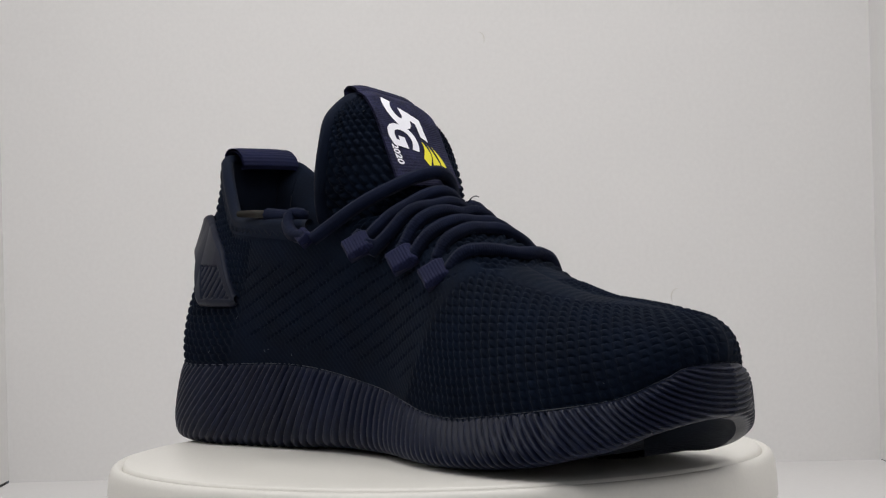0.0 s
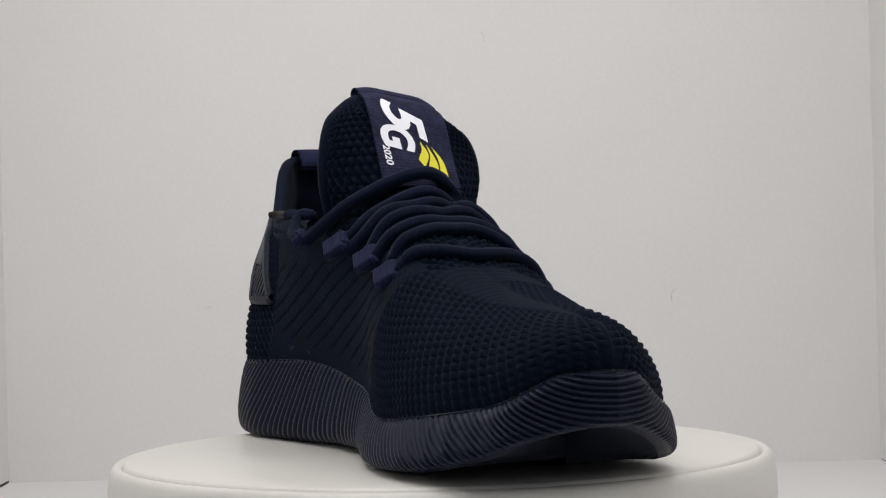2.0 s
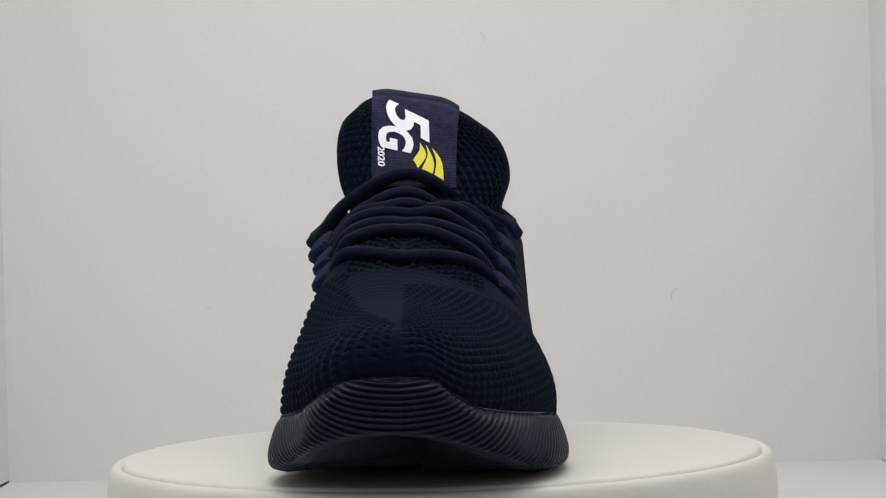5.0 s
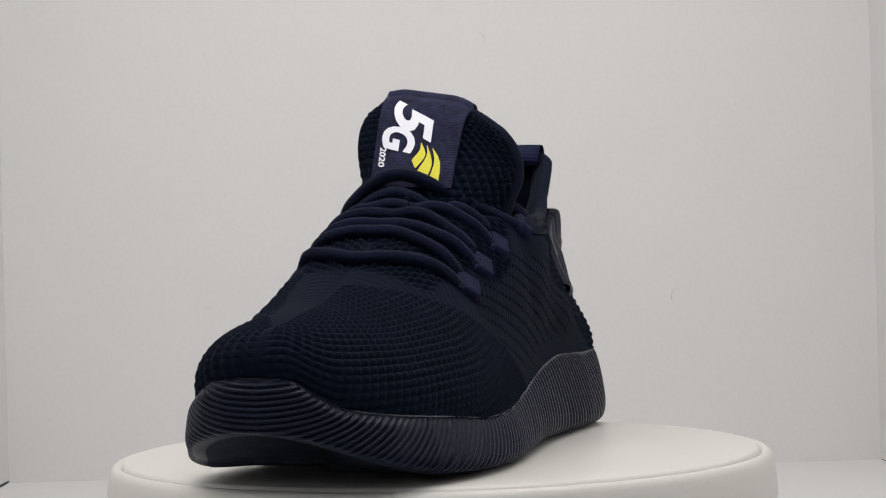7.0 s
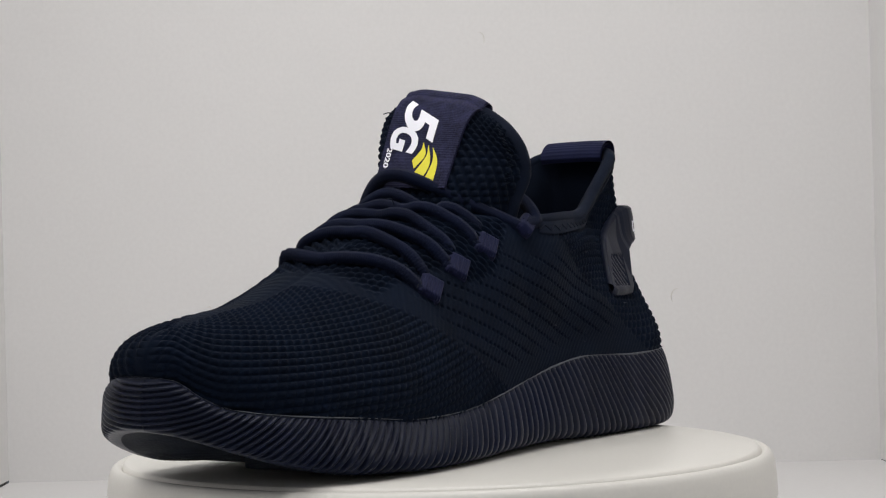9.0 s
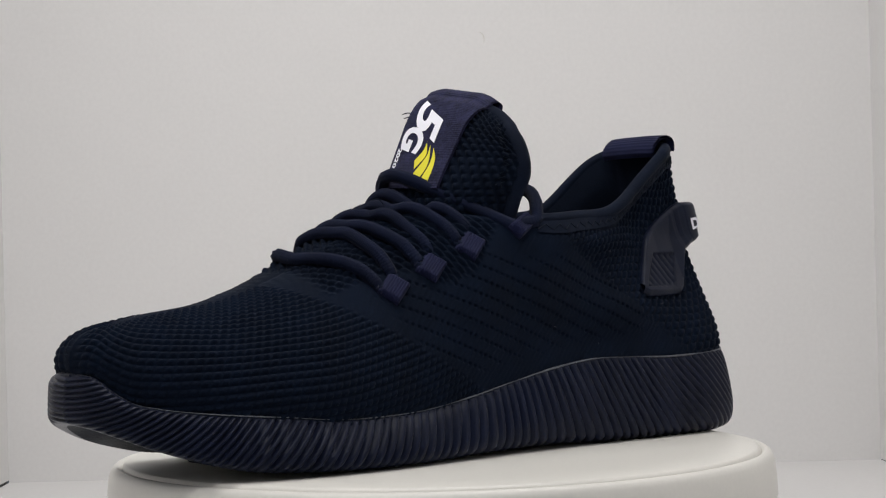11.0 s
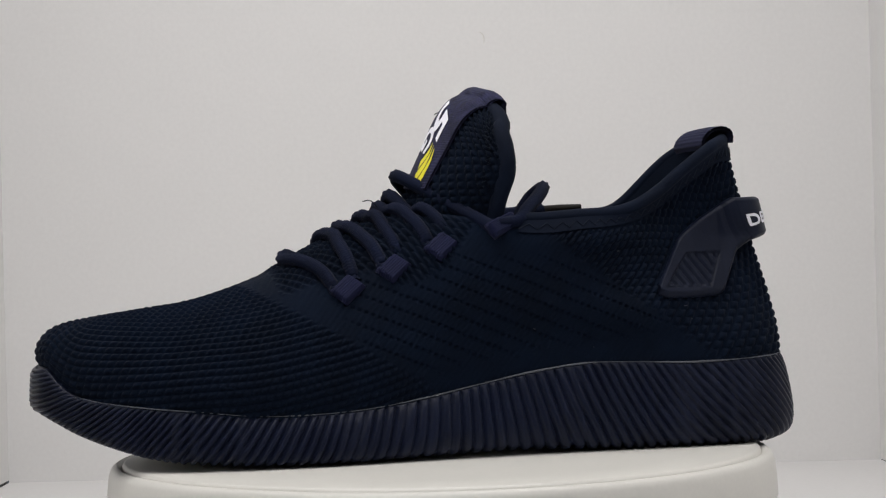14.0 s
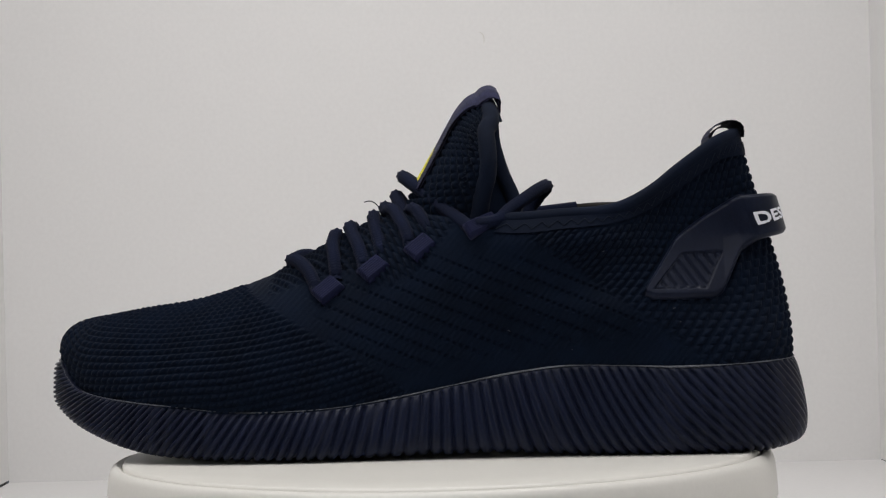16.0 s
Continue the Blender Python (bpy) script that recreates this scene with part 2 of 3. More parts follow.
def sole_side(table, top, low, mirror):
    n, m = 1400, 60
    p = side_keys(table, n)
    out = outward(p) * (1 if mirror else -1)
    out = -out
    s = np.linspace(0, 1, n)
    zt, zb = by_x(top, p[:, 0]), by_x(low, p[:, 0])
    v = np.linspace(0, 1, m)
    # wall profile: rounded under edge, fullest low down, drawn in towards the top
    inset = spline([6.5, 2.6, 0.6, 0.0, 0.4, 1.4, 2.8, 4.2, 5.2], [0, 0.05, 0.14, 0.3, 0.45, 0.65, 0.85, 0.97, 1.0], v)
    # round the toe the wall stands upright
    blunt = np.clip((s - 0.80) / 0.13, 0, 1)[:, None]
    inset = inset[None] * (1 - 0.8 * blunt * np.clip((v - 0.25) / 0.2, 0, 1)[None] * (1 - 0.55 * np.clip((v - 0.80) / 0.2, 0, 1) ** 1.5)[None])
    z = zb[:, None] + (zt - zb)[:, None] * v[None]
    # ribs: they lean out like a fan from the waist and turn level round the toe
    lean = np.radians(spline([-52, -50, -38, -12, 6, 24, 38, 52, 78, 90], [0, 0.1, 0.25, 0.42, 0.5, 0.62, 0.74, 0.84, 0.94, 1.0], s))
    pitch = spline([2.9, 3.0, 3.4, 4.3, 4.4, 3.5, 2.9, 2.3, 1.9, 1.85], [0, 0.1, 0.25, 0.42, 0.5, 0.62, 0.74, 0.84, 0.94, 1.0], s)
    ds = np.linalg.norm(np.gradient(p, axis=0), axis=1)
    along = np.cumsum(np.cos(lean) * ds / pitch)
    along -= along[-1]
    wob = np.array([noise.noise(Vector((q[0] * 0.035, q[1] * 0.035, 3.0))) for q in p])
    rough = 1 + 0.7 * np.array([noise.noise(Vector((q[0] * 0.22, q[1] * 0.22, 7.0))) for q in p])[:, None]
    phase = along[:, None] + np.sin(lean)[:, None] * (z - 12) / pitch[:, None] + 0.5 * (wob * np.clip((0.92 - s) / 0.1, 0, 1))[:, None]
    sharp = 0.75 + 0.55 * np.clip((s - 0.55) / 0.2, 0, 1)[:, None]
    rib = np.clip(np.abs(np.sin(np.pi * phase)) * 1.12, 0, 1) ** sharp
    fade = np.clip((1 - v) / 0.06, 0, 1)[None] * 1.0
    toe_s = np.clip((s - 0.76) / 0.1, 0, 1)[:, None]
    fade = fade * (1 - toe_s * (1 - np.clip((v - 0.05) / 0.08, 0, 1))[None])
    rough = 1 + (rough - 1) * np.clip((0.92 - s) / 0.1, 0, 1)[:, None]
    depth = (rib - 1) * (1.55 - 0.25 * toe_s) * fade * rough
    z = z + (1 - rib) * 1.3 * fade * np.clip((0.12 - v) / 0.12, 0, 1)[None]
    xy = p[:, None] + out[:, None] * (depth - inset)[..., None]
    pts = np.dstack([xy, z]) * MM
    return pts, p, out, zt, zb


SIDE_L = sole_side(SOLE_LEFT, TOP_L, LOW_L, False)
SIDE_R = sole_side(SOLE_RIGHT, TOP_R, LOW_R, True)
ring = np.concatenate([SIDE_L[0], SIDE_R[0][::-1][1:-1]])
sole = grid_ob("sole", ring, M_SOLE, shoe, "dark slate-navy foam sole with slanted moulded ribs", wrap_n=True)


def cap(name, loop, mat, parent, lift, label=""):
    """Closes a ring with an inner ring drawn towards its spine."""
    spine = loop.copy()
    spine[:, 1] = -8 * MM + 0 * spine[:, 1]
    spine[:, 0] = np.clip(loop[:, 0], -100 * MM, 110 * MM)
    rows = [loop]
    for k in (0.25, 0.6, 1.0):
        q = loop + (spine - loop) * k
        q[:, 2] = loop[:, 2] + lift * min(1, k / 0.25)
        rows.append(q)
    return grid_ob(name, np.stack(rows, 1), mat, parent, label, wrap_n=True)


cap("outsole", ring[:, 0], M_OUTSOLE, shoe, 0.0008)
cap("midsole_top", ring[:, -1], M_SOLE, shoe, -0.001)


# thin glue line along the top of the sole
edge = np.concatenate([SIDE_L[0][:, -2], SIDE_R[0][::-1][1:-1, -2]])
edge = np.vstack([edge, edge[:1]])[::6]
bead = np.array([0.00012 + 0.0004 * max(0.0, 0.35 + noise.noise(Vector(q) * 60)) for q in edge])
bead *= np.where(edge[:, 1] > 0.012, 1.0, 0.35) * np.clip((0.16 - edge[:, 0]) / 0.06, 0.3, 1)
tube_ob("glue_line", edge + np.array([0, 0, 0.0006]), bead, M_GLUE, sole, "thin pale glue line", sides=6)

# ---- knit upper ----
# the line where each side ends above: collar, throat, then the ridge over the toe; by the share of the side's length
TOPLINE = [(0.0, -117, 0, 119.5), (0.03, -116.8, 9, 119.5), (0.06, -115.2, 15.5, 118.8), (0.13, -107.5, 21.8, 115.5), (0.20, -95, 27.2, 107.0), (0.27, -82, 31.5, 97.3), (0.34, -68, 34.5, 91.5), (0.42, -48, 36.5, 90), (0.48, -27, 36.5, 89), (0.52, -8, 31, 90.5), (0.56, 12, 14, 93.2), (0.60, 26, 2, 89.6), (0.645, 42, 0, 82.0), (0.69, 60, 0, 72.7), (0.74, 77, 0, 66.2), (0.80, 95, 0, 61.2), (0.87, 115, 0, 58.4), (0.93, 129, 0, 56.0), (1.0, 137.5, 0, 54.0)]


def centre_y(x):
    return np.interp(x, [-140, -60, 0, 30, 60, 110, 155], [0, -3, -7, -10.5, -14, -14, -14])


def upper_grid(table, top, sign, n, m):
    p = side_keys(table, n)
    out = outward(p) * (1 if sign > 0 else -1)
    u = np.linspace(0, 1, n)
    k = np.array(TOPLINE, float)
    T = spline(k[:, 1:], k[:, 0], u)
    if sign < 0:
        T[:, 2] -= 6.0 * np.exp(-(((T[:, 0] + 88) / 13) ** 2))
    T[:, 1] = centre_y(T[:, 0]) * np.clip((u - 0.1) / 0.3, 0, 1) + 1.2 * np.clip(1 - u / 0.2, 0, 1) * np.clip(u / 0.04, 0, 1) + sign * np.maximum(T[:, 1], 0)
    T[:, 1] -= (5.0 if sign > 0 else 1.8) * np.clip((u - 0.13) / 0.12, 0, 1) * np.clip((0.50 - u) / 0.12, 0, 1)
    zt = by_x(top, p[:, 0])
    B = np.column_stack([p - out * 5.2, zt - 2.0])
    h = (T[:, 2] - B[:, 2])[:, None]
    arch = np.clip((u - 0.44) / 0.14, 0, 1)[:, None]
    arch = arch * arch * (3 - 2 * arch)
    up = np.array([0, 0, 1.0])
    side = np.column_stack([out, np.zeros(n)])
    toe = np.clip((u - 0.80) / 0.2, 0, 1)[:, None]
    flank = (np.clip((u - 0.02) / 0.10, 0, 1) * np.clip((0.47 - u) / 0.14, 0, 1))[:, None]
    flank = flank * flank * (3 - 2 * flank)
    corner = np.exp(-(((u - 0.90) / 0.075) ** 2))[:, None]
    lean_in = np.array([0, -1.0, 0]) * flank * (3.6 + 2.6 * np.clip((u - 0.10) / 0.10, 0, 1)[:, None])
    vamp = np.clip(((0.92 if sign > 0 else 0.78) - u) / 0.12, 0, 1)[:, None]
    fore = np.clip((u - 0.62) / 0.10, 0, 1)[:, None]
    rise = 0.60 + vamp * (-0.12 + 0.08 * fore if sign > 0 else 0.10)
    reach = 0.55 + vamp * (-0.19 if sign > 0 else 0.13)
    P1 = B + up * h * (0.34 * (1 - arch) + rise * arch) + side * (1.4 - 0.2 * arch + (1.0 if sign > 0 else 0.0) * (2.0 * fore * vamp * arch + 4.5 * np.exp(-(((u[:, None] - 0.70) / 0.06) ** 2))) + 1.6 * flank + (1.6 if sign > 0 else 5.6) * corner) + lean_in * 0.3
    wall = T + (B - T) * (np.array([0.42, 0.42, 0.42]) - np.array([0.42, 0.42, 0.06]) * flank) + side * (1.0 - (9.5 if sign > 0 else 5.0) * flank) + lean_in
    over = T + (B - T) * np.array([1.0, 1.0, 0.0]) * reach + side * (1.0 if sign > 0 else 2.5) * corner + up * (0.6 + 1.2 * toe)
    P2 = wall * (1 - arch) + over * arch
    v = np.linspace(0, 1, m)[None, :, None]
    g = (1 - v) ** 3 * B[:, None] + 3 * (1 - v) ** 2 * v * P1[:, None] + 3 * (1 - v) * v**2 * P2[:, None] + v**3 * T[:, None]
    if sign > 0:
        # the inner flank is fuller under the ankle and drawn in round the heel
        fill = spline([0, -1.8, -2.8, -2.6, 0, 3.4, 6, 7.7, 7, 5, 2.6, 0], [-134, -127, -120, -109, -98, -87, -76, -64, -52, -39, -25, -10], np.clip(g[..., 0], -134, -10).ravel()).reshape(g.shape[:2])
        high = np.clip((g[..., 2] - 38) / 20, 0, 1) * np.clip((93 - g[..., 2]) / 14, 0, 1)
        g[..., 1] += fill * high * high * (3 - 2 * high)
    # the toe box swells forward over the sole's rim
    swell = np.clip((u - 0.86) / 0.12, 0, 1)[:, None] * np.sin(np.pi * np.linspace(0, 1, m) ** 0.7)
    g[..., 0] += 2.6 * swell * np.clip((np.abs(side[:, :1]) + 0.2), 0, 1)
    return g


def grid_normals(g, sign):
    nn = np.cross(np.gradient(g, axis=0), np.gradient(g, axis=1)) * sign
    return nn / np.maximum(np.linalg.norm(nn, axis=2), 1e-9)[..., None]


def soft_step(x, width):
    return np.clip(x / width + 0.5, 0, 1)


def stitches(a, b, pa, pb, brick=0.5, duty=0.64):
    """Rows of raised stitches, each a slanted bead with a small hole beside it."""
    row = np.floor(b / pb)
    fb = b / pb - row
    fa = a / pa + row * brick + 0.35 * (fb - 0.5)
    fa = fa - np.floor(fa)
    bead = np.clip(np.sin(np.pi * fb), 0, 1) ** 0.5 * np.clip(np.sin(np.pi * np.clip(fa / duty, 0, 1)), 0, 1) ** 0.42
    return bead


def knit_relief(g, sign):
    """Height of the knit in millimetres: open mesh at toe, throat and heel, smooth panels with slanting rows of holes between."""
    n, m = g.shape[:2]
    A = np.zeros((n, m))
    A[1:] = np.cumsum(np.linalg.norm(np.diff(g, axis=0), axis=2), axis=0)
    Bv = np.zeros((n, m))
    Bv[:, 1:] = np.cumsum(np.linalg.norm(np.diff(g, axis=1), axis=2), axis=1)
    X, Y, Z = g[..., 0], g[..., 1], g[..., 2]
    v = np.linspace(0, 1, m)[None] + np.zeros((n, 1))
    total = Bv[:, -1:]
    from_top = total - Bv
    level = A[:, m // 2][:, None] + np.zeros((1, m))
    if sign > 0:
        toe = soft_step(X - (77 + (Z - 67) * 1.64), 3)
        rows = Bv + 0.16 * level
        toe_h = 1.2 * np.abs(np.sin(np.pi * rows / 2.9)) ** 0.8 * (0.36 + 0.64 * stitches(level, rows, 3.2, 2.9, 0.3, 0.75))
    else:
        toe = soft_step(X - (24 + (Z - 22) * 0.75), 3) * soft_step(from_top - np.interp(X, [40, 70, 120, 140], [16, 20, 10, 2]), 3)
        toe_h = 1.1 * stitches(level, Bv, 4.0, 3.2, 0.2)
    heel = soft_step((-31 - (86 - Z) * 1.37) - X, 4) if sign > 0 else soft_step(-72 - (70 - Z) * 0.4 - X, 4)
    heel_h = 1.1 * stitches(level, Bv, 3.9, 3.2, 0.5)
    throat = soft_step(X + 14, 4) * soft_step(63 - X, 4) * soft_step(np.interp(X, [-10, 4, 20, 63], [0, 22, 37, 32] if sign > 0 else [0, 18, 24, 21]) - from_top, 3)
    throat_h = 1.5 * stitches(X, from_top, 3.6, 3.1, 0.5)
    mid = (1 - toe) * (1 - heel) * (1 - throat)
    # slanting rows of small holes in the smooth panels
    along = X * 0.92 + Z * 0.39
    across = -X * 0.39 + Z * 0.92
    q = across / 5.4
    fq = np.abs(q - np.round(q)) * 5.4
    w = along / 2.5 + np.round(q) * 0.5
    fw = np.abs(w - np.round(w)) * 2.5
    holes = np.clip(1 - (fq / 0.7) ** 2, 0, 1) * np.clip(1 - (fw / 0.75) ** 4, 0, 1)
    zone = soft_step(X + 78, 14) * soft_step(34 - X + (Z - 40) * 0.6, 8) * soft_step(Z - by_zone(X), 6) * soft_step(from_top - 17, 5)
    mid_h = 0.55 + 0.07 * np.sin(2 * np.pi * (X * 0.75 + Z * 0.66) / 1.9) - 0.75 * holes * zone
    h = toe * toe_h + (1 - toe) * (throat * throat_h + (1 - throat) * (heel * heel_h + (1 - heel) * mid_h))
    end = np.clip(from_top / 3.0, 0, 1)
    band = np.clip((np.linspace(0, 1, n) - 0.47) / 0.03, 0, 1)[:, None]
    collar = (1 - band) * soft_step(7.0 - from_top, 1.5)
    tip_fade = 1 - 0.3 * np.clip((np.linspace(0, 1, n) - 0.84) / 0.08, 0, 1)[:, None]
    h = (h * (1 - collar) + 0.3 * collar) * tip_fade
    calm = (1 - end) * band
    last = np.clip((np.linspace(0, 1, n) - 0.985) / 0.012, 0, 1)[:, None]
    calm = np.maximum(calm, last)
    return h * (1 - calm) + 0.3 * calm


def by_zone(x):
    return np.interp(x, [-80, -40, 0, 30], [46, 42, 36, 30])


def knit_side(table, top, sign):
    found = []
    for n, m in ((620, 190), (1040, 310)):
        g = upper_grid(table, top, sign, n, m)
        nn = grid_normals(g, -sign)
        if (nn[n // 2, m // 3, 1] > 0) != (sign > 0):
            nn = -nn
        found += [g, nn]
    rel = knit_relief(found[2], sign)
    return found[0], found[1], found[2] + found[3] * (rel - 0.5)[..., None], found[2][:, -1]


UP_L, NOR_L, KNIT_L, EDGE_L = knit_side(SOLE_LEFT, TOP_L, 1)
UP_R, NOR_R, KNIT_R, EDGE_R = knit_side(SOLE_RIGHT, TOP_R, -1)
seam = (KNIT_L[0] + KNIT_R[0]) / 2
KNIT_L[0] = KNIT_R[0] = seam
tip = (KNIT_L[-1] + KNIT_R[-1]) / 2
KNIT_L[-1] = KNIT_R[-1] = tip
ridge = (EDGE_L + EDGE_R) / 2
for i in range(len(ridge) // 2, len(ridge)):
    if abs(EDGE_L[i, 1] - EDGE_R[i, 1]) < 0.3:
        KNIT_L[i, -1] = KNIT_R[i, -1] = ridge[i] - np.array([0, 0, 0.1])
whole = np.concatenate([KNIT_L, KNIT_R[::-1][1:-1]])
mid = len(KNIT_L) - 1
for _ in range(24):
    near = whole[mid - 14:mid + 15]
    whole[mid - 13:mid + 14] = near[1:-1] * 0.5 + (near[:-2] + near[2:]) * 0.25
upper = grid_ob("upper", whole * MM, M_KNIT, shoe, "navy knitted upper with open mesh zones", wrap_n=True, flip=True)

# ---- collar: rolled edge, smooth band with zigzag stitches, lining, insole ----
CUT = 300


def both_sides(gl, gr, cut=CUT):
    """From the left throat round the heel to the right throat."""
    return np.concatenate([gl[:cut][::-1], gr[1:cut]])


rim_line = both_sides(UP_L[:, -1], UP_R[:, -1])
rim_in = both_sides(NOR_L[:, -1], NOR_R[:, -1])
rim_in[:, 2] = 0
rim_in /= np.linalg.norm(rim_in, axis=1)[:, None]
roll_path = (rim_line - rim_in * 1.8)[::5] * MM
tube_ob("collar_roll", roll_path, 0.0025, M_SMOOTH, shoe, "smooth navy rolled collar edge", sides=14)
band = both_sides(UP_L[:, 174:188] + NOR_L[:, 174:188] * 0.55, UP_R[:, 174:188] + NOR_R[:, 174:188] * 0.55)[::2]
grid_ob("collar_band", band * MM, M_SMOOTH, shoe, "smooth navy band below the collar edge", flip=True)
zig = both_sides(UP_L + NOR_L * 0.75, UP_R + NOR_R * 0.75)
zpath = []
for k in range(0, len(zig) - 12, 11):
    zpath += [zig[k, 177], zig[k + 5, 183]]
tube_ob("zigzag_stitching", np.array(zpath) * MM, 0.00018, M_THREAD, shoe, "fine zigzag stitching", sides=5)
zpath = []
zig = both_sides(UP_L - NOR_L * 4.0, UP_R - NOR_R * 4.0)
for k in range(0, len(zig) - 12, 13):
    zpath += [zig[k, 174], zig[k + 6, 181]]
tube_ob("inner_stitching", np.array(zpath) * MM, 0.00018, M_THREAD, shoe, "fine zigzag stitching", sides=5)
lining = []
for k, j in enumerate(range(188, 70, -6)):
    lining.append(both_sides(UP_L[:, j] - NOR_L[:, j] * (4.2 + min(k, 4) * 0.5), UP_R[:, j] - NOR_R[:, j] * (4.2 + min(k, 4) * 0.5)))
lining = np.stack(lining, 1)[::4]
grid_ob("lining", lining * MM, M_LINING, shoe, "dark navy fabric lining")
floor_loop = lining[:, -1]
mid_line = floor_loop.copy()
mid_line[:, 1] = centre_y(mid_line[:, 0])
mid_line[:, 2] = 46
grid_ob("insole", np.stack([floor_loop, (floor_loop + mid_line) / 2 - np.array([0, 0, 4]), mid_line], 1) * MM, M_LINING, shoe, "dark fabric insole")

# ---- tongue ----
W_KEYS = [0, 0.16, 0.34, 0.52, 0.76, 0.92, 1.0]


def tongue_point(a, w, back=0.0):
    """a: -1 to 1 across from right to left, w: 0 to 1 upwards; back: millimetres towards the ankle."""
    a, w = np.broadcast_arrays(np.asarray(a, float), np.asarray(w, float))

    def by_w(values):
        return spline(values, W_KEYS, np.ravel(w)).reshape(w.shape)

    front_x = by_w([18, 13, 7, -0.7, -8, -13.5, -18])
    z = by_w([76, 93, 104, 117, 129.4, 135.2, 136.6])
    half = by_w([24, 27.5, 31.5, 33, 31, 26.5, 22])
    slim = np.clip((w - 0.35) / 0.45, 0, 1)
    slim = slim * slim * (3 - 2 * slim)
    half = np.where(a > 0, half - 4.2 * slim, half)
    depth = by_w([40, 36, 31, 24, 15, 9, 5.5]) * np.where(a > 0, 0.74 - 0.2 * slim, 0.95 + 0.28 * np.clip((0.55 - w) / 0.3, 0, 1))
    ang = a * 1.35
    bow = (1 - np.cos(ang)) / (1 - np.cos(1.35))
    y = -7.0 + 3.5 * bow + (half - 0.5 * back) * np.sin(ang) / np.sin(1.35)
    x = front_x - depth * bow - back - 0.09 * (y + 7)
    lift = np.clip((w - 0.35) / 0.65, 0, 1)
    zz = z - 0.17 * (y + 9) * lift - 6.5 * np.abs(a) ** 3 * lift
    return np.stack([x, y, zz], -1)


ta, tw = np.meshgrid(np.linspace(-1, 1, 190), np.linspace(0, 1, 170), indexing="ij")
t_front = tongue_point(ta, tw)
t_nor = grid_normals(t_front, 1)
if t_nor[95, 80, 0] < 0:
    t_nor = -t_nor
ty, tl = (ta * 45 + 100), tw * 66
t_rel = 1.5 * stitches(ty, tl, 4.0, 3.2, 0.5)
t_edge = np.clip((1 - np.abs(ta)) / 0.14, 0, 1) * np.clip((1 - tw) / 0.09, 0, 1)
t_edge = np.clip(t_edge * 3 - 0.4, 0, 1)
t_front_k = t_front + t_nor * (t_rel * t_edge + 0.25 * (1 - t_edge) - 0.3)[..., None]
t_back = tongue_point(ta, tw, 4.5)
tongue = grid_ob("tongue", np.concatenate([t_front_k, t_back[:, ::-1]], 1) * MM, M_KNIT, shoe, "tall padded knit tongue", wrap_m=True)
# padded binding round the tongue's edge
ew = np.r_[np.linspace(0.03, 0.93, 40), np.full(30, 0.97), np.linspace(0.93, 0.03, 40)]
ea = np.r_[np.full(40, -0.985), np.linspace(-0.93, 0.93, 30), np.full(40, 0.985)]
b_path = (tongue_point(ea, ew) + tongue_point(ea, ew, 4.5)) / 2
b_path = arc_spline(b_path[[0, 8, 16, 24, 32, 38, 43, 48, 54, 60, 66, 71, 77, 85, 93, 101, 109]], 130)
tube_ob("tongue_binding", b_path * MM, 0.0034, M_SMOOTH, tongue, "smooth navy padded edge", sides=14)

for side in (-1, 1):
    zw = np.linspace(0.3, 0.9, 34)
    za = side * np.where(np.arange(34) % 2, 0.80, 0.87)
    tube_ob("tongue_stitching", (tongue_point(za, zw) + np.array([0.5, 0.5 * side, 0])) * MM, 0.0002, M_THREAD, tongue, "fine zigzag stitching", sides=5)

# ---- printed ribbon over the tongue ----
LABEL_LEN = 45.5


def ribbon_point(y, d, out=1.0):
    """On the ribbon: y across in millimetres, d down from the fold at the tongue's top."""
    y, d = np.broadcast_arrays(np.asarray(y, float), np.asarray(d, float))
    w = 1.0 - np.clip(d, 0, None) / 66.0
    half = spline([24, 27.5, 31.5, 33, 31, 26.5, 22], W_KEYS, np.ravel(w)).reshape(w.shape)
    a = np.arcsin(np.clip((y + 7) / (half + 3) * np.sin(1.35), -0.98, 0.98)) / 1.35
    p = tongue_point(a * 0.8, w)
    p = np.stack([p[..., 0], y, p[..., 2]], -1)
    p[..., 2] = spline([76, 93, 104, 117, 129.9, 136.6, 138.9], W_KEYS, np.ravel(w)).reshape(w.shape) - 0.17 * (y + 9) * np.clip((w - 0.1) / 0.9, 0, 1)
    p[..., 2] -= (2.6 * np.clip((y - 2) / 9, 0, 1) ** 2 + 1.5 * np.clip((-15 - y) / 8, 0, 1) ** 2) * np.clip((w - 0.7) / 0.3, 0, 1)
    p = p + np.array([0.86, 0, 0.5]) * out
    # over the fold and down behind
    back = np.clip(-d, 0, None)
    r = 3.4
    th = np.clip(back / r, 0, np.pi)
    fold = p + np.stack([-r * (1 - np.cos(th)) * 1.05 - 0.4 * r * np.sin(th), 0 * th, r * np.sin(th) * 0.75 - np.clip(back - r * np.pi, 0, None)], -1)
    return np.where((d < 0)[..., None], fold, p)


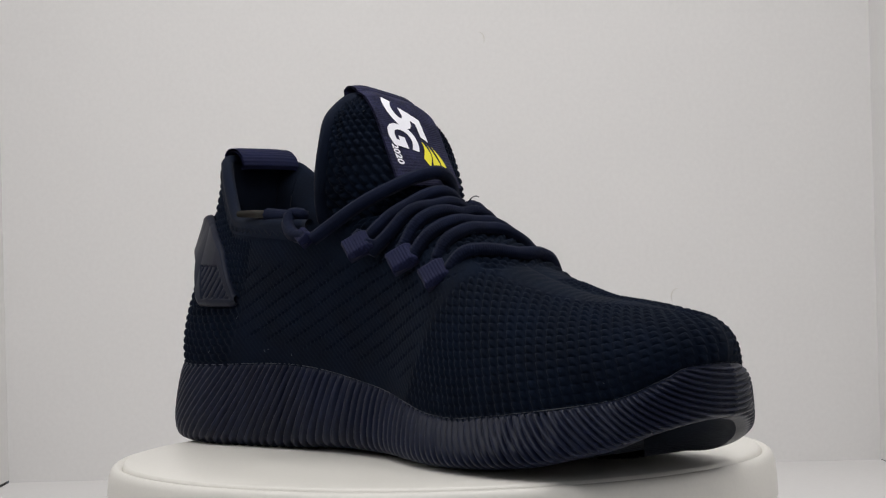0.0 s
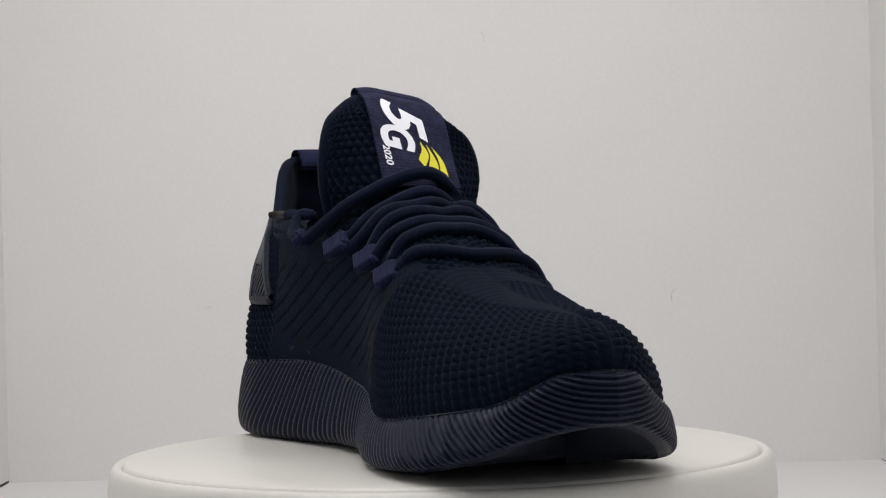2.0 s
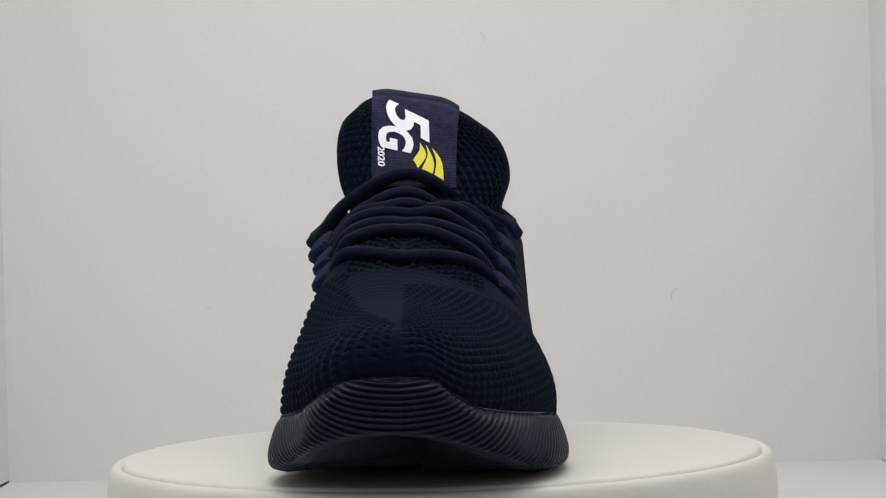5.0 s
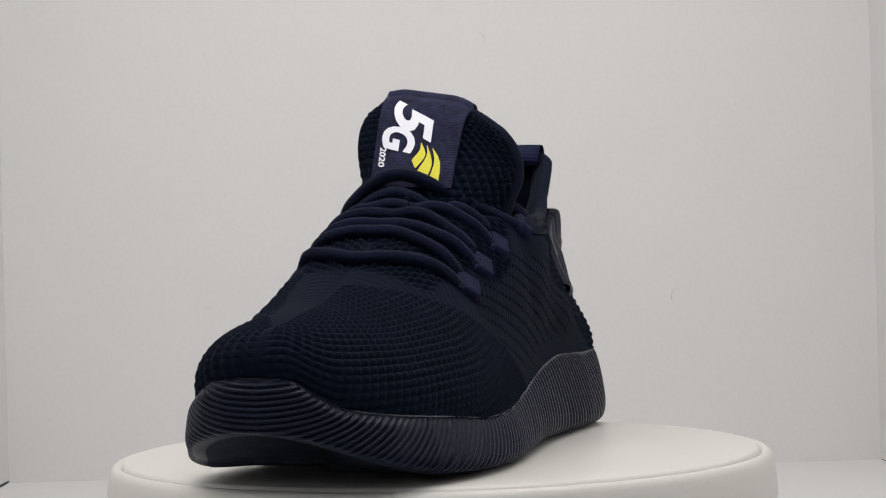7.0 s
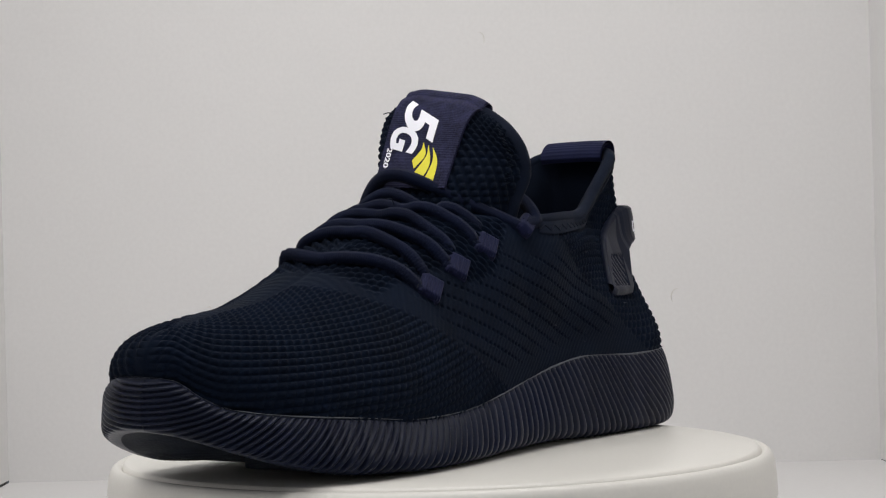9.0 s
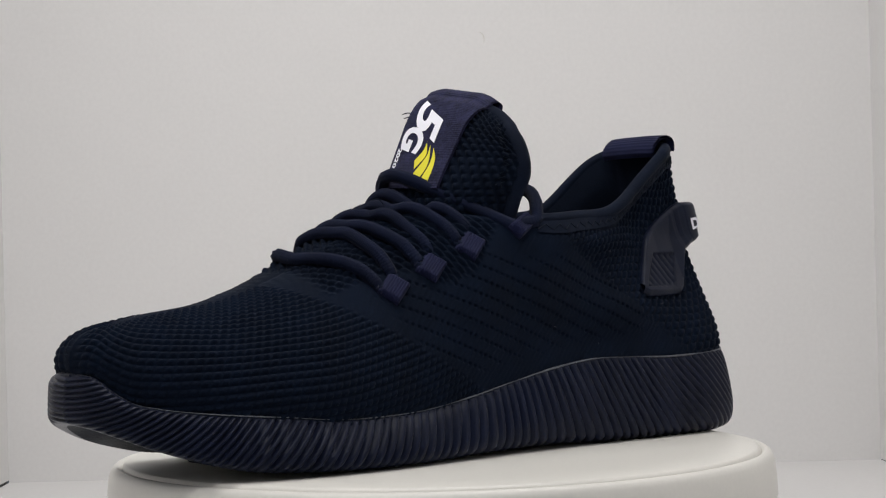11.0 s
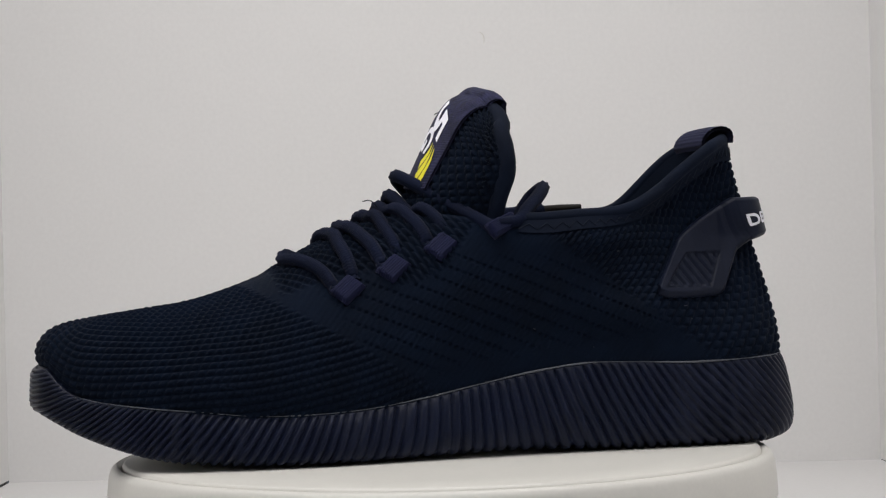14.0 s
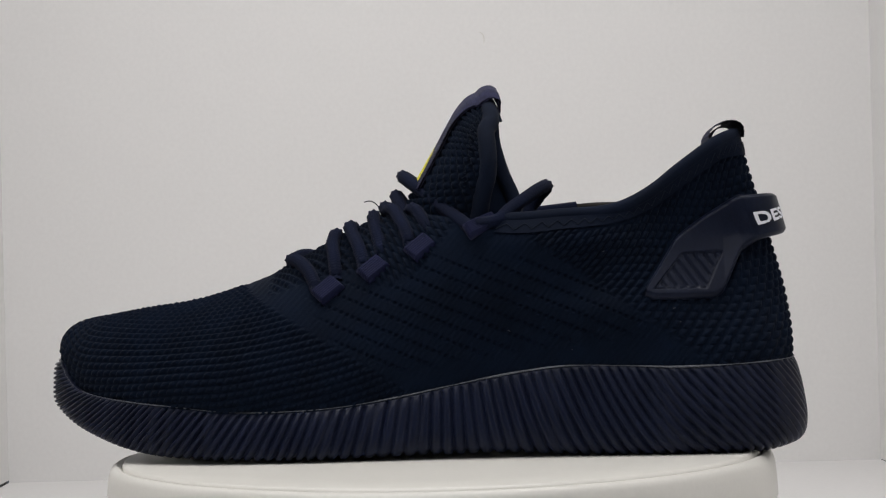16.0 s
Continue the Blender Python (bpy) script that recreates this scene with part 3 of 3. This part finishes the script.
ra, rd = np.meshgrid(np.linspace(0, 1, 60), np.linspace(-13.5, LABEL_LEN, 240), indexing="ij")
ry = -23.6 - 0.6 * np.clip(rd / 40, 0, 1) + ra * (34.6 - 2.0 * np.clip(rd / 40, 0, 1))
ribs = 0.09 * np.sin(2 * np.pi * rd / 1.05)
rib_front = ribbon_point(ry, rd, 1.3) + np.array([0.8, 0, 0.4]) * ribs[..., None]
rib_back = ribbon_point(ry, rd, 0.3)
ribbon = grid_ob("ribbon_label", np.concatenate([rib_front, rib_back[:, ::-1]], 1) * MM, M_LABEL, tongue, "dark purple woven ribbon with printed white and yellow", wrap_m=True)


def printed(name, text, at_y, at_d, size, mat, parent, shear=0.0, stretch=1.0, bold=0.0):
    """Letters laid on the ribbon, running down it with their tops to the shoe's left."""
    font = bpy.data.curves.new("letters", "FONT")
    font.body, font.size, font.shear, font.resolution_u, font.offset = text, 1.0, shear, 4, bold
    probe = new("letters", font)
    me = bpy.data.meshes.new_from_object(probe.evaluated_get(bpy.context.evaluated_depsgraph_get()))
    bpy.data.objects.remove(probe)
    bm = bmesh.new()
    bm.from_mesh(me)
    bmesh.ops.triangulate(bm, faces=bm.faces[:])
    bmesh.ops.subdivide_edges(bm, edges=[e for e in bm.edges if e.calc_length() > 0.12], cuts=3)
    co = np.array([v.co for v in bm.verts])
    p = ribbon_point(at_y + co[:, 1] * size, at_d + co[:, 0] * size * stretch, 1.3) + np.array([0.28, 0, 0.16])
    for v, q in zip(bm.verts, p):
        v.co = Vector(q) * MM
    bm.to_mesh(me)
    bm.free()
    me.materials.clear()
    me.materials.append(mat)
    ob = new(name, me)
    ob.parent = parent
    return ob


printed("printed_letter", "5", -17.2, 5.2, 22.0, M_WHITE, ribbon, 0.42, 1.42, 0.032)
printed("printed_letter", "G", -20.6, 20.0, 17.6, M_WHITE, ribbon, 0.22, 0.90, 0.04)
printed("printed_year", "2020", -21.6, 31.2, 3.6, M_WHITE, ribbon, 0.1, 0.98, 0.03)


def blade(left, right):
    """One curved blade of the yellow emblem between two edges that share its tip."""
    s = np.linspace(0, 1, 20)
    l, r = spline(left, [0, 0.5, 1], s), spline(right, [0, 0.5, 1], s)
    k = np.linspace(0, 1, 5)[None, :, None]
    q = l[:, None] * (1 - k) + r[:, None] * k
    q[..., 0] = -1.0 + (q[..., 0] + 1.0) * 1.16
    q[..., 1] = 28.4 + (q[..., 1] - 29.3) * 1.15
    pts = ribbon_point(q[..., 0], q[..., 1], 1.3) + np.array([0.28, 0, 0.16])
    grid_ob("yellow_blade", pts * MM, M_YELLOW, ribbon)


blade([(-4.7, 29.3), (-4.9, 32.4), (-7.1, 35.7)], [(-4.6, 29.3), (-2.7, 34.0), (-5.4, 38.2)])
blade([(-2.6, 30.2), (-2.3, 34.4), (-5.0, 39.5)], [(-2.5, 30.2), (-0.1, 36.8), (-1.9, 42.4)])
blade([(-0.7, 31.1), (0.6, 36.2), (-0.8, 42.4)], [(-0.6, 31.1), (2.5, 36.2), (2.9, 43.7)])

# ---- height of the shoe's top under the laces, on a 1 mm raster ----
top_h = np.full((130, 130), 20.0)
for g in (UP_L, UP_R, t_front):
    gx = np.clip(np.round(g[..., 0]).astype(int) + 50, 0, 129).ravel()
    gy = np.clip(np.round(g[..., 1]).astype(int) + 70, 0, 129).ravel()
    np.maximum.at(top_h, (gx, gy), g[..., 2].ravel())


def top_at(x, y):
    fx, fy = np.clip(x + 50, 0, 128.9), np.clip(y + 70, 0, 128.9)
    i, j = fx.astype(int), fy.astype(int)
    a, b = fx - i, fy - j
    return top_h[i, j] * (1 - a) * (1 - b) + top_h[i + 1, j] * a * (1 - b) + top_h[i, j + 1] * (1 - a) * b + top_h[i + 1, j + 1] * a * b


TABS_L = [(-18.5, 30.3, 87.3), (4.8, 26.0, 79.6), (22.8, 24.3, 71.9), (40.4, 23.8, 64.5)]
TABS_R = [(-22.5, -48.0, 84.6), (4.6, -44.4, 80.8), (25.8, -41.6, 75.6), (42.6, -41.2, 69.8)]


def braid(path, radius):
    """A round braided lace along a path."""
    rings = tube(path, radius, 16)
    n = len(rings)
    i, j = np.meshgrid(np.arange(n), np.arange(16), indexing="ij")
    step = np.linalg.norm(np.gradient(np.asarray(path), axis=0), axis=1).mean()
    rel = 0.10 * np.sin(2 * np.pi * (i * step / 1.9 + j / 16 * 4)) * np.sin(2 * np.pi * (i * step / 1.9 - j / 16 * 4)) + 0.06 * np.cos(2 * np.pi * j / 16 * 8)
    mid = np.asarray(path)[:, None]
    d = rings - mid
    return mid + d * (1 + rel)[..., None]


def lace_ob(name, path, parent, label="", radius=2.4):
    rings = braid(path, radius) * MM
    n = len(rings)
    verts = np.vstack([rings.reshape(-1, 3), rings[0].mean(0), rings[-1].mean(0)])
    faces = [tuple(f) for f in grid_faces(n, 16, wrap_m=True)]
    for j in range(16):
        faces.append((n * 16, (j + 1) % 16, j))
        faces.append((n * 16 + 1, (n - 1) * 16 + j, (n - 1) * 16 + (j + 1) % 16))
    return mesh_ob(name, verts, faces, M_LACE, parent, label)


def strand(right, left, apex, name="lace_strand", radius=2.4, hug=1.0):
    """Over the foot from a right loop to a left loop by way of its highest point on the ridge."""
    r, l, a = np.array(right, float), np.array(left, float), np.array(apex, float)
    q1 = r * 0.5 + a * 0.5 + np.array([2.2, -4.6, 2.4])
    q2 = l * 0.5 + a * 0.5 + np.array([1.5, 0.5, 0.8])
    path = arc_spline([r, q1, a, q2, l], 280)
    z = top_at(path[:, 0], path[:, 1]) + radius * 0.8
    s = np.linspace(0, 1, 280)
    hold = np.clip(np.minimum(s, 1 - s) / 0.12, 0, 1)
    hold = hold * hug
    z = z * hold + path[:, 2] * (1 - hold)
    z = np.clip(z, path[:, 2] - 4.0, path[:, 2] + 4.0)
    k = np.ones(25) / 25
    path[12:-12, 2] = np.convolve(z, k, "valid")
    return lace_ob(name, path, laces, radius=radius)


laces = new("laces")
laces.parent = shoe
tagged(laces, "round navy braided laces")
R, L = TABS_R, TABS_L


def nudge(p, x, y, z):
    return (p[0] + x, p[1] + y, p[2] + z)


strand(nudge(R[3], 3.0, 2, -1.2), nudge(L[3], 3.5, -1, -1.2), (58.0, -11, 78.2))
strand(nudge(R[3], -3.5, 3, 2.2), nudge(L[3], -3.5, -3, 2.2), (39.5, -10.5, 89.2))
strand(nudge(R[2], 2.5, 1, -1.2), nudge(L[2], 3.0, -1, -0.8), (34.5, -10.5, 91.6))
strand(nudge(R[2], -4.0, 3, 2.2), nudge(L[2], -3.5, -3, 2.2), (24.5, -10.5, 95.8))
strand(nudge(R[1], 2.5, 1, -1.2), nudge(L[1], 3.0, -1, -0.8), (20.2, -10.5, 100.0))
strand(nudge(R[1], -4.0, 3, 2.2), nudge(L[1], -4.0, -3, 2.2), (15.8, -10.5, 104.4))
strand(nudge(R[0], 4.0, 1, -1.2), nudge(L[0], 4.0, 0, -1.2), (13.0, -10.5, 108.0), hug=0.0)
# loose ends: a loop behind each upper loop, then along inside the collar
lace_ob("lace_end", arc_spline([nudge(L[0], 2, 0, 0), nudge(L[0], -6, 0.2, 1.2), (-29, 26.5, 92.5), (-36, 18, 97.5), (-41.5, 8, 101.2), (-43.5, 0, 101.8), (-41, -5, 99), (-37, -5, 94), (-34, -2, 88)], 120), laces)
lace_ob("lace_end", arc_spline([nudge(R[0], 2, 0, 0), nudge(R[0], -6, 0.5, 0.8), (-37, -43.5, 89.5), (-39, -40, 93.5), (-35, -37.5, 93.2), (-38, -37.3, 92.6), (-48, -38.1, 93.4), (-56, -39, 94.2)], 120), laces)
tube_ob("lace_tip", np.array([(-55, -39, 94.2), (-64, -39.6, 94.7), (-73, -40, 95.0)]) * MM, [0.0016, 0.0016, 0.0013], M_AGLET, laces, "brownish plastic lace tip")


# ---- webbing loops that hold the laces ----
def lace_tab(place, sign, width, length, turn):
    """A ribbed webbing loop lying on the side, pointing up to the ridge."""
    p = np.array(place, float)
    e = 2.5
    gx = float((top_at(p[:1] + e, p[1:2]) - top_at(p[:1] - e, p[1:2]))[0] / (2 * e))
    gy = float((top_at(p[:1], p[1:2] + e) - top_at(p[:1], p[1:2] - e))[0] / (2 * e))
    if place in (TABS_L[0], TABS_R[0]):
        gx, gy = 0.0, -sign * 1.1
    n = np.array([-np.clip(gx, -0.8, 0.8), -np.clip(gy, -1.6, 1.6), 1.0])
    if place not in (TABS_L[0], TABS_R[0]):
        n = np.array([0.3, sign * 0.8, 0.75])
    n /= np.linalg.norm(n)
    up = np.array([math.sin(turn), -sign * math.cos(turn), 0.0])
    up = up - (up @ n) * n
    up /= np.linalg.norm(up)
    w = np.cross(up, n)
    a, b = np.meshgrid(np.linspace(-0.5, 0.5, 18), np.linspace(-0.5, 0.5, 44), indexing="ij")
    edge = np.clip((0.5 - np.abs(a)) / 0.08, 0, 1) ** 0.5 * np.clip((0.5 + b) / 0.08, 0, 1) ** 0.5 * np.clip((0.5 - b) / 0.22, 0, 1) ** 0.5
    h = 0.6 + 2.3 * edge * (0.72 + 0.28 * np.clip(b + 0.5, 0, 1)) + 0.14 * np.sin(2 * np.pi * b * 9)
    front = p + w * (a * width)[..., None] + up * (b * length)[..., None] + n * (h - 0.6)[..., None]
    under = p + w * (a * width * 0.96)[..., None] + up * (b * length * 0.96)[..., None] - n * (2.6 + 0 * h)[..., None]
    shell = np.concatenate([front, under[:, ::-1]], 1)
    shell = np.concatenate([shell[:1] * 0 + shell[0].mean(0), shell, shell[:1] * 0 + shell[-1].mean(0)], 0)
    grid_ob("lace_loop", shell * MM, M_TAB, shoe, "indigo ribbed webbing lace loop", wrap_m=True)


for k, (pl, pr) in enumerate(zip(TABS_L, TABS_R)):
    lace_tab(pl, 1, 10.6 if k else 13, 9.0 if k else 6.5, 0.35)
    lace_tab(pr, -1, 10.0 if k else 8, 10.5 if k else 6.0, 0.35)

# ---- moulded strap round the heel ----
STRAP_LO = ([-140, -126, -117, -111.5, -104.5, -102, -92, -82, -78.5], [80, 80, 77.5, 74.0, 59.5, 57.6, 57.3, 57.5, 58.8])
STRAP_HI = ([-140, -126, -117, -111, -104, -93, -90, -84, -80, -78.5], [94.5, 95, 95.8, 92.8, 88.6, 82.2, 79.8, 71, 65, 62.4])


def wall_at(g, nn, i, z):
    """On one side of the upper: the place and normal at column i and height z."""
    col, nor = g[i], nn[i]
    order = slice(None)
    p = np.stack([np.interp(z, col[order, 2], col[order, c]) for c in range(3)], -1)
    q = np.stack([np.interp(z, col[order, 2], nor[order, c]) for c in range(3)], -1)
    return p, q


def strap_side(g, nn):
    cols = []
    for i in range(0, 260):
        p, _ = wall_at(g, nn, i, np.array([72.0]))
        if p[0, 0] > -80.0:
            break
        cols.append(i)
    t = np.linspace(0, 1, 61)
    front, under = [], []
    for i in cols:
        x = wall_at(g, nn, i, np.array([86.0]))[0][0, 0]
        for _ in range(3):
            lo, hi = np.interp(x, *STRAP_LO), np.interp(x, *STRAP_HI)
            x = wall_at(g, nn, i, np.array([(lo + hi) / 2]))[0][0, 0]
        z = lo + (hi - lo) * t
        p, q = wall_at(g, nn, i, z)
        stand = np.clip((-108 - p[:, 0]) / 14, 0, 1) * np.where(p[:, 1] < 0, 4.6 - 1.4 * np.clip(-p[:, 1] / 12, 0, 1), 4.6)
        X, Z = p[:, 0], p[:, 2]
        lip = np.clip(np.minimum(t, 1 - t) * (hi - lo) / 1.6, 0, 1) ** 0.5
        # recessed panel with slanted grooves
        inside = np.minimum.reduce([(Z - 60.6) / 1.0, (74.0 - Z) / 1.0, (X + 108 - (74 - Z) * 0.52) / 1.2, (-(X + 82) - (Z - 62) * 0.85) / 1.2])
        inside = np.clip(inside, 0, 1)
        g_line = (X - 0.7 * Z) / 3.9
        groove = np.clip(1 - np.abs(g_line - np.round(g_line)) * 3.9 / 0.75, 0, 1)
        rim = np.clip(1 - np.abs(inside - 0.25) / 0.25, 0, 1)
        h = 0.5 + 2.0 * lip - 0.5 * inside - 0.95 * groove * inside - 0.9 * rim
        front.append(p + q * (h + stand)[:, None])
        under.append(p + q * (0.2 + stand * 0.9)[:, None])
    return np.array(front), np.array(under)


SF_L, SU_L = strap_side(UP_L, NOR_L)
SF_R, SU_R = strap_side(UP_R, NOR_R)
s_front = np.concatenate([SF_L[::-1], SF_R[1:]])
s_under = np.concatenate([SU_L[::-1], SU_R[1:]])
mid_i = len(SF_L) - 1
heel_strap = grid_ob("heel_strap", np.concatenate([s_front, s_under[:, ::-1]], 1) * MM, M_STRAP, shoe, "slate-navy moulded rubber strap with ribbed side panels", wrap_m=True)

# white raised letters round the back of the strap
strap_mid = s_front[:, 30]
arc = np.r_[0, np.cumsum(np.linalg.norm(np.diff(strap_mid, axis=0), axis=1))]
arc -= arc[mid_i]


def strap_point(s, t):
    """s: millimetres round the back from the heel's middle, t: 0 to 1 up the strap."""
    col = np.stack([[np.interp(k, arc, s_front[:, int(j), c]) for c in range(3)] for k, j in zip(s, np.clip(np.round(t * 60), 0, 60))])
    return col


font = bpy.data.curves.new("letters", "FONT")
font.body, font.size, font.align_x, font.resolution_u, font.offset = "DESIGN", 1.0, "CENTER", 3, 0.03
probe = new("letters", font)
letters = bpy.data.meshes.new_from_object(probe.evaluated_get(bpy.context.evaluated_depsgraph_get()))
bpy.data.objects.remove(probe)
bm = bmesh.new()
bm.from_mesh(letters)
bmesh.ops.triangulate(bm, faces=bm.faces[:])
bmesh.ops.subdivide_edges(bm, edges=[e for e in bm.edges if e.calc_length() > 0.15], cuts=1)
co = np.array([v.co for v in bm.verts])
first = float(np.interp(-120.5, strap_mid[mid_i - 60:mid_i + 1][::-1, 0], arc[mid_i - 60:mid_i + 1][::-1]))
place = strap_point((co[:, 0] / np.abs(co[:, 0]).max() * 0.55 - 0.45) * abs(first), 0.40 + co[:, 1] * 0.36)
away = place - np.array([-95, 0, 88.0])
away[:, 2] = 0
away /= np.linalg.norm(away, axis=1)[:, None]
for v, q in zip(bm.verts, place + away * 0.35):
    v.co = Vector(q) * MM
bm.to_mesh(letters)
bm.free()
letters.materials.clear()
letters.materials.append(M_WHITE)
new("raised_letters", letters).parent = heel_strap

# ---- webbing pull at the heel ----
pull = arc_spline([(-106.5, 0, 115.8), (-105.4, 0, 117.6), (-106.6, 0, 120.6), (-110.2, 0, 123.3), (-114.2, 0, 123.9), (-116.8, 0, 122.6), (-117.4, 0, 120.4), (-117.2, 0, 118.2)], 70)
py = np.linspace(-12.5, 17.0, 28)
nx = np.gradient(pull, axis=0)
nx /= np.linalg.norm(nx, axis=1)[:, None]
pn = np.stack([-nx[:, 2], 0 * nx[:, 0], nx[:, 0]], 1)
pn *= np.sign(pn[35, 2])
wv = 0.10 * np.sin(np.arange(70) * 1.35)
outer = pull[None] + pn[None] * (0.8 + wv)[None, :, None] + np.array([0, 1, 0]) * py[:, None, None] - np.array([0, 0, 1]) * (np.abs(py - 0.7) / 20)[:, None, None] ** 3 * 0.8
inner = pull[None] - pn[None] * 0.4 + np.array([0, 1, 0]) * py[:, None, None] - np.array([0, 0, 1]) * (np.abs(py - 0.7) / 20)[:, None, None] ** 3 * 0.8
grid_ob("heel_pull", np.concatenate([outer, inner[:, ::-1]], 1) * MM, M_TAB, shoe, "indigo webbing heel pull", wrap_m=True)

# ---- stray threads ----
for path in ([(-12, -24.4, 133.0), (-10.5, -26, 133.8), (-9.5, -27.5, 134.0), (-8, -29, 133.4)], [(-12.5, -24.4, 132.2), (-10, -26.5, 132.4), (-8.5, -28.5, 131.8)], [(22, -4, 95.5), (24, -3.5, 97.6), (26, -3.2, 98.2), (28, -3.6, 97.8)]):
    tube_ob("stray_thread", arc_spline(path, 16) * MM, 0.00022, M_THREAD, shoe, sides=5)


# ---- lint caught in the knit ----
rng = random.Random(5)
M_LINT = grainy("pale_lint", (0.08, 0.085, 0.10), 0.9, (80, 2500), 0.2, 0.0, gloss=0.1)
lint_v, lint_f = [], []
for k in range(12):
    g, nn = ((UP_L, NOR_L), (UP_R, NOR_R))[k % 2]
    i, j = rng.randrange(60, 560), rng.randrange(20, 150)
    at = g[i, j] + nn[i, j] * 0.75
    aim = np.array([rng.uniform(-1, 1), rng.uniform(-0.3, 0.3), rng.uniform(-1, 1)])
    aim /= np.linalg.norm(aim)
    reach = rng.uniform(0.2, 0.8)
    rings = tube([at - aim * reach, at + nn[i, j] * 0.1, at + aim * reach], 0.13, 4, up=(0.3, 0.9, 0.2))
    lint_f += [tuple(f) for f in grid_faces(3, 4, wrap_m=True, base=len(lint_v))]
    lint_v += list(rings.reshape(-1, 3) * MM)
tagged(mesh_ob("lint", lint_v, lint_f, M_LINT, shoe), kind="stuff")


def heading(t):
    return -46.84 - 8.495 * t


def motions():
    turns = [i * 0.1 for i in range(161)]
    walk(shoe, [(t, pose(0, 0, 0.0, 0, 0, heading(t))) for t in turns])
    walk(turntable, [(t, pose(0, 0, 0, 0, 0, heading(t) + 46.84)) for t in turns])


motions()
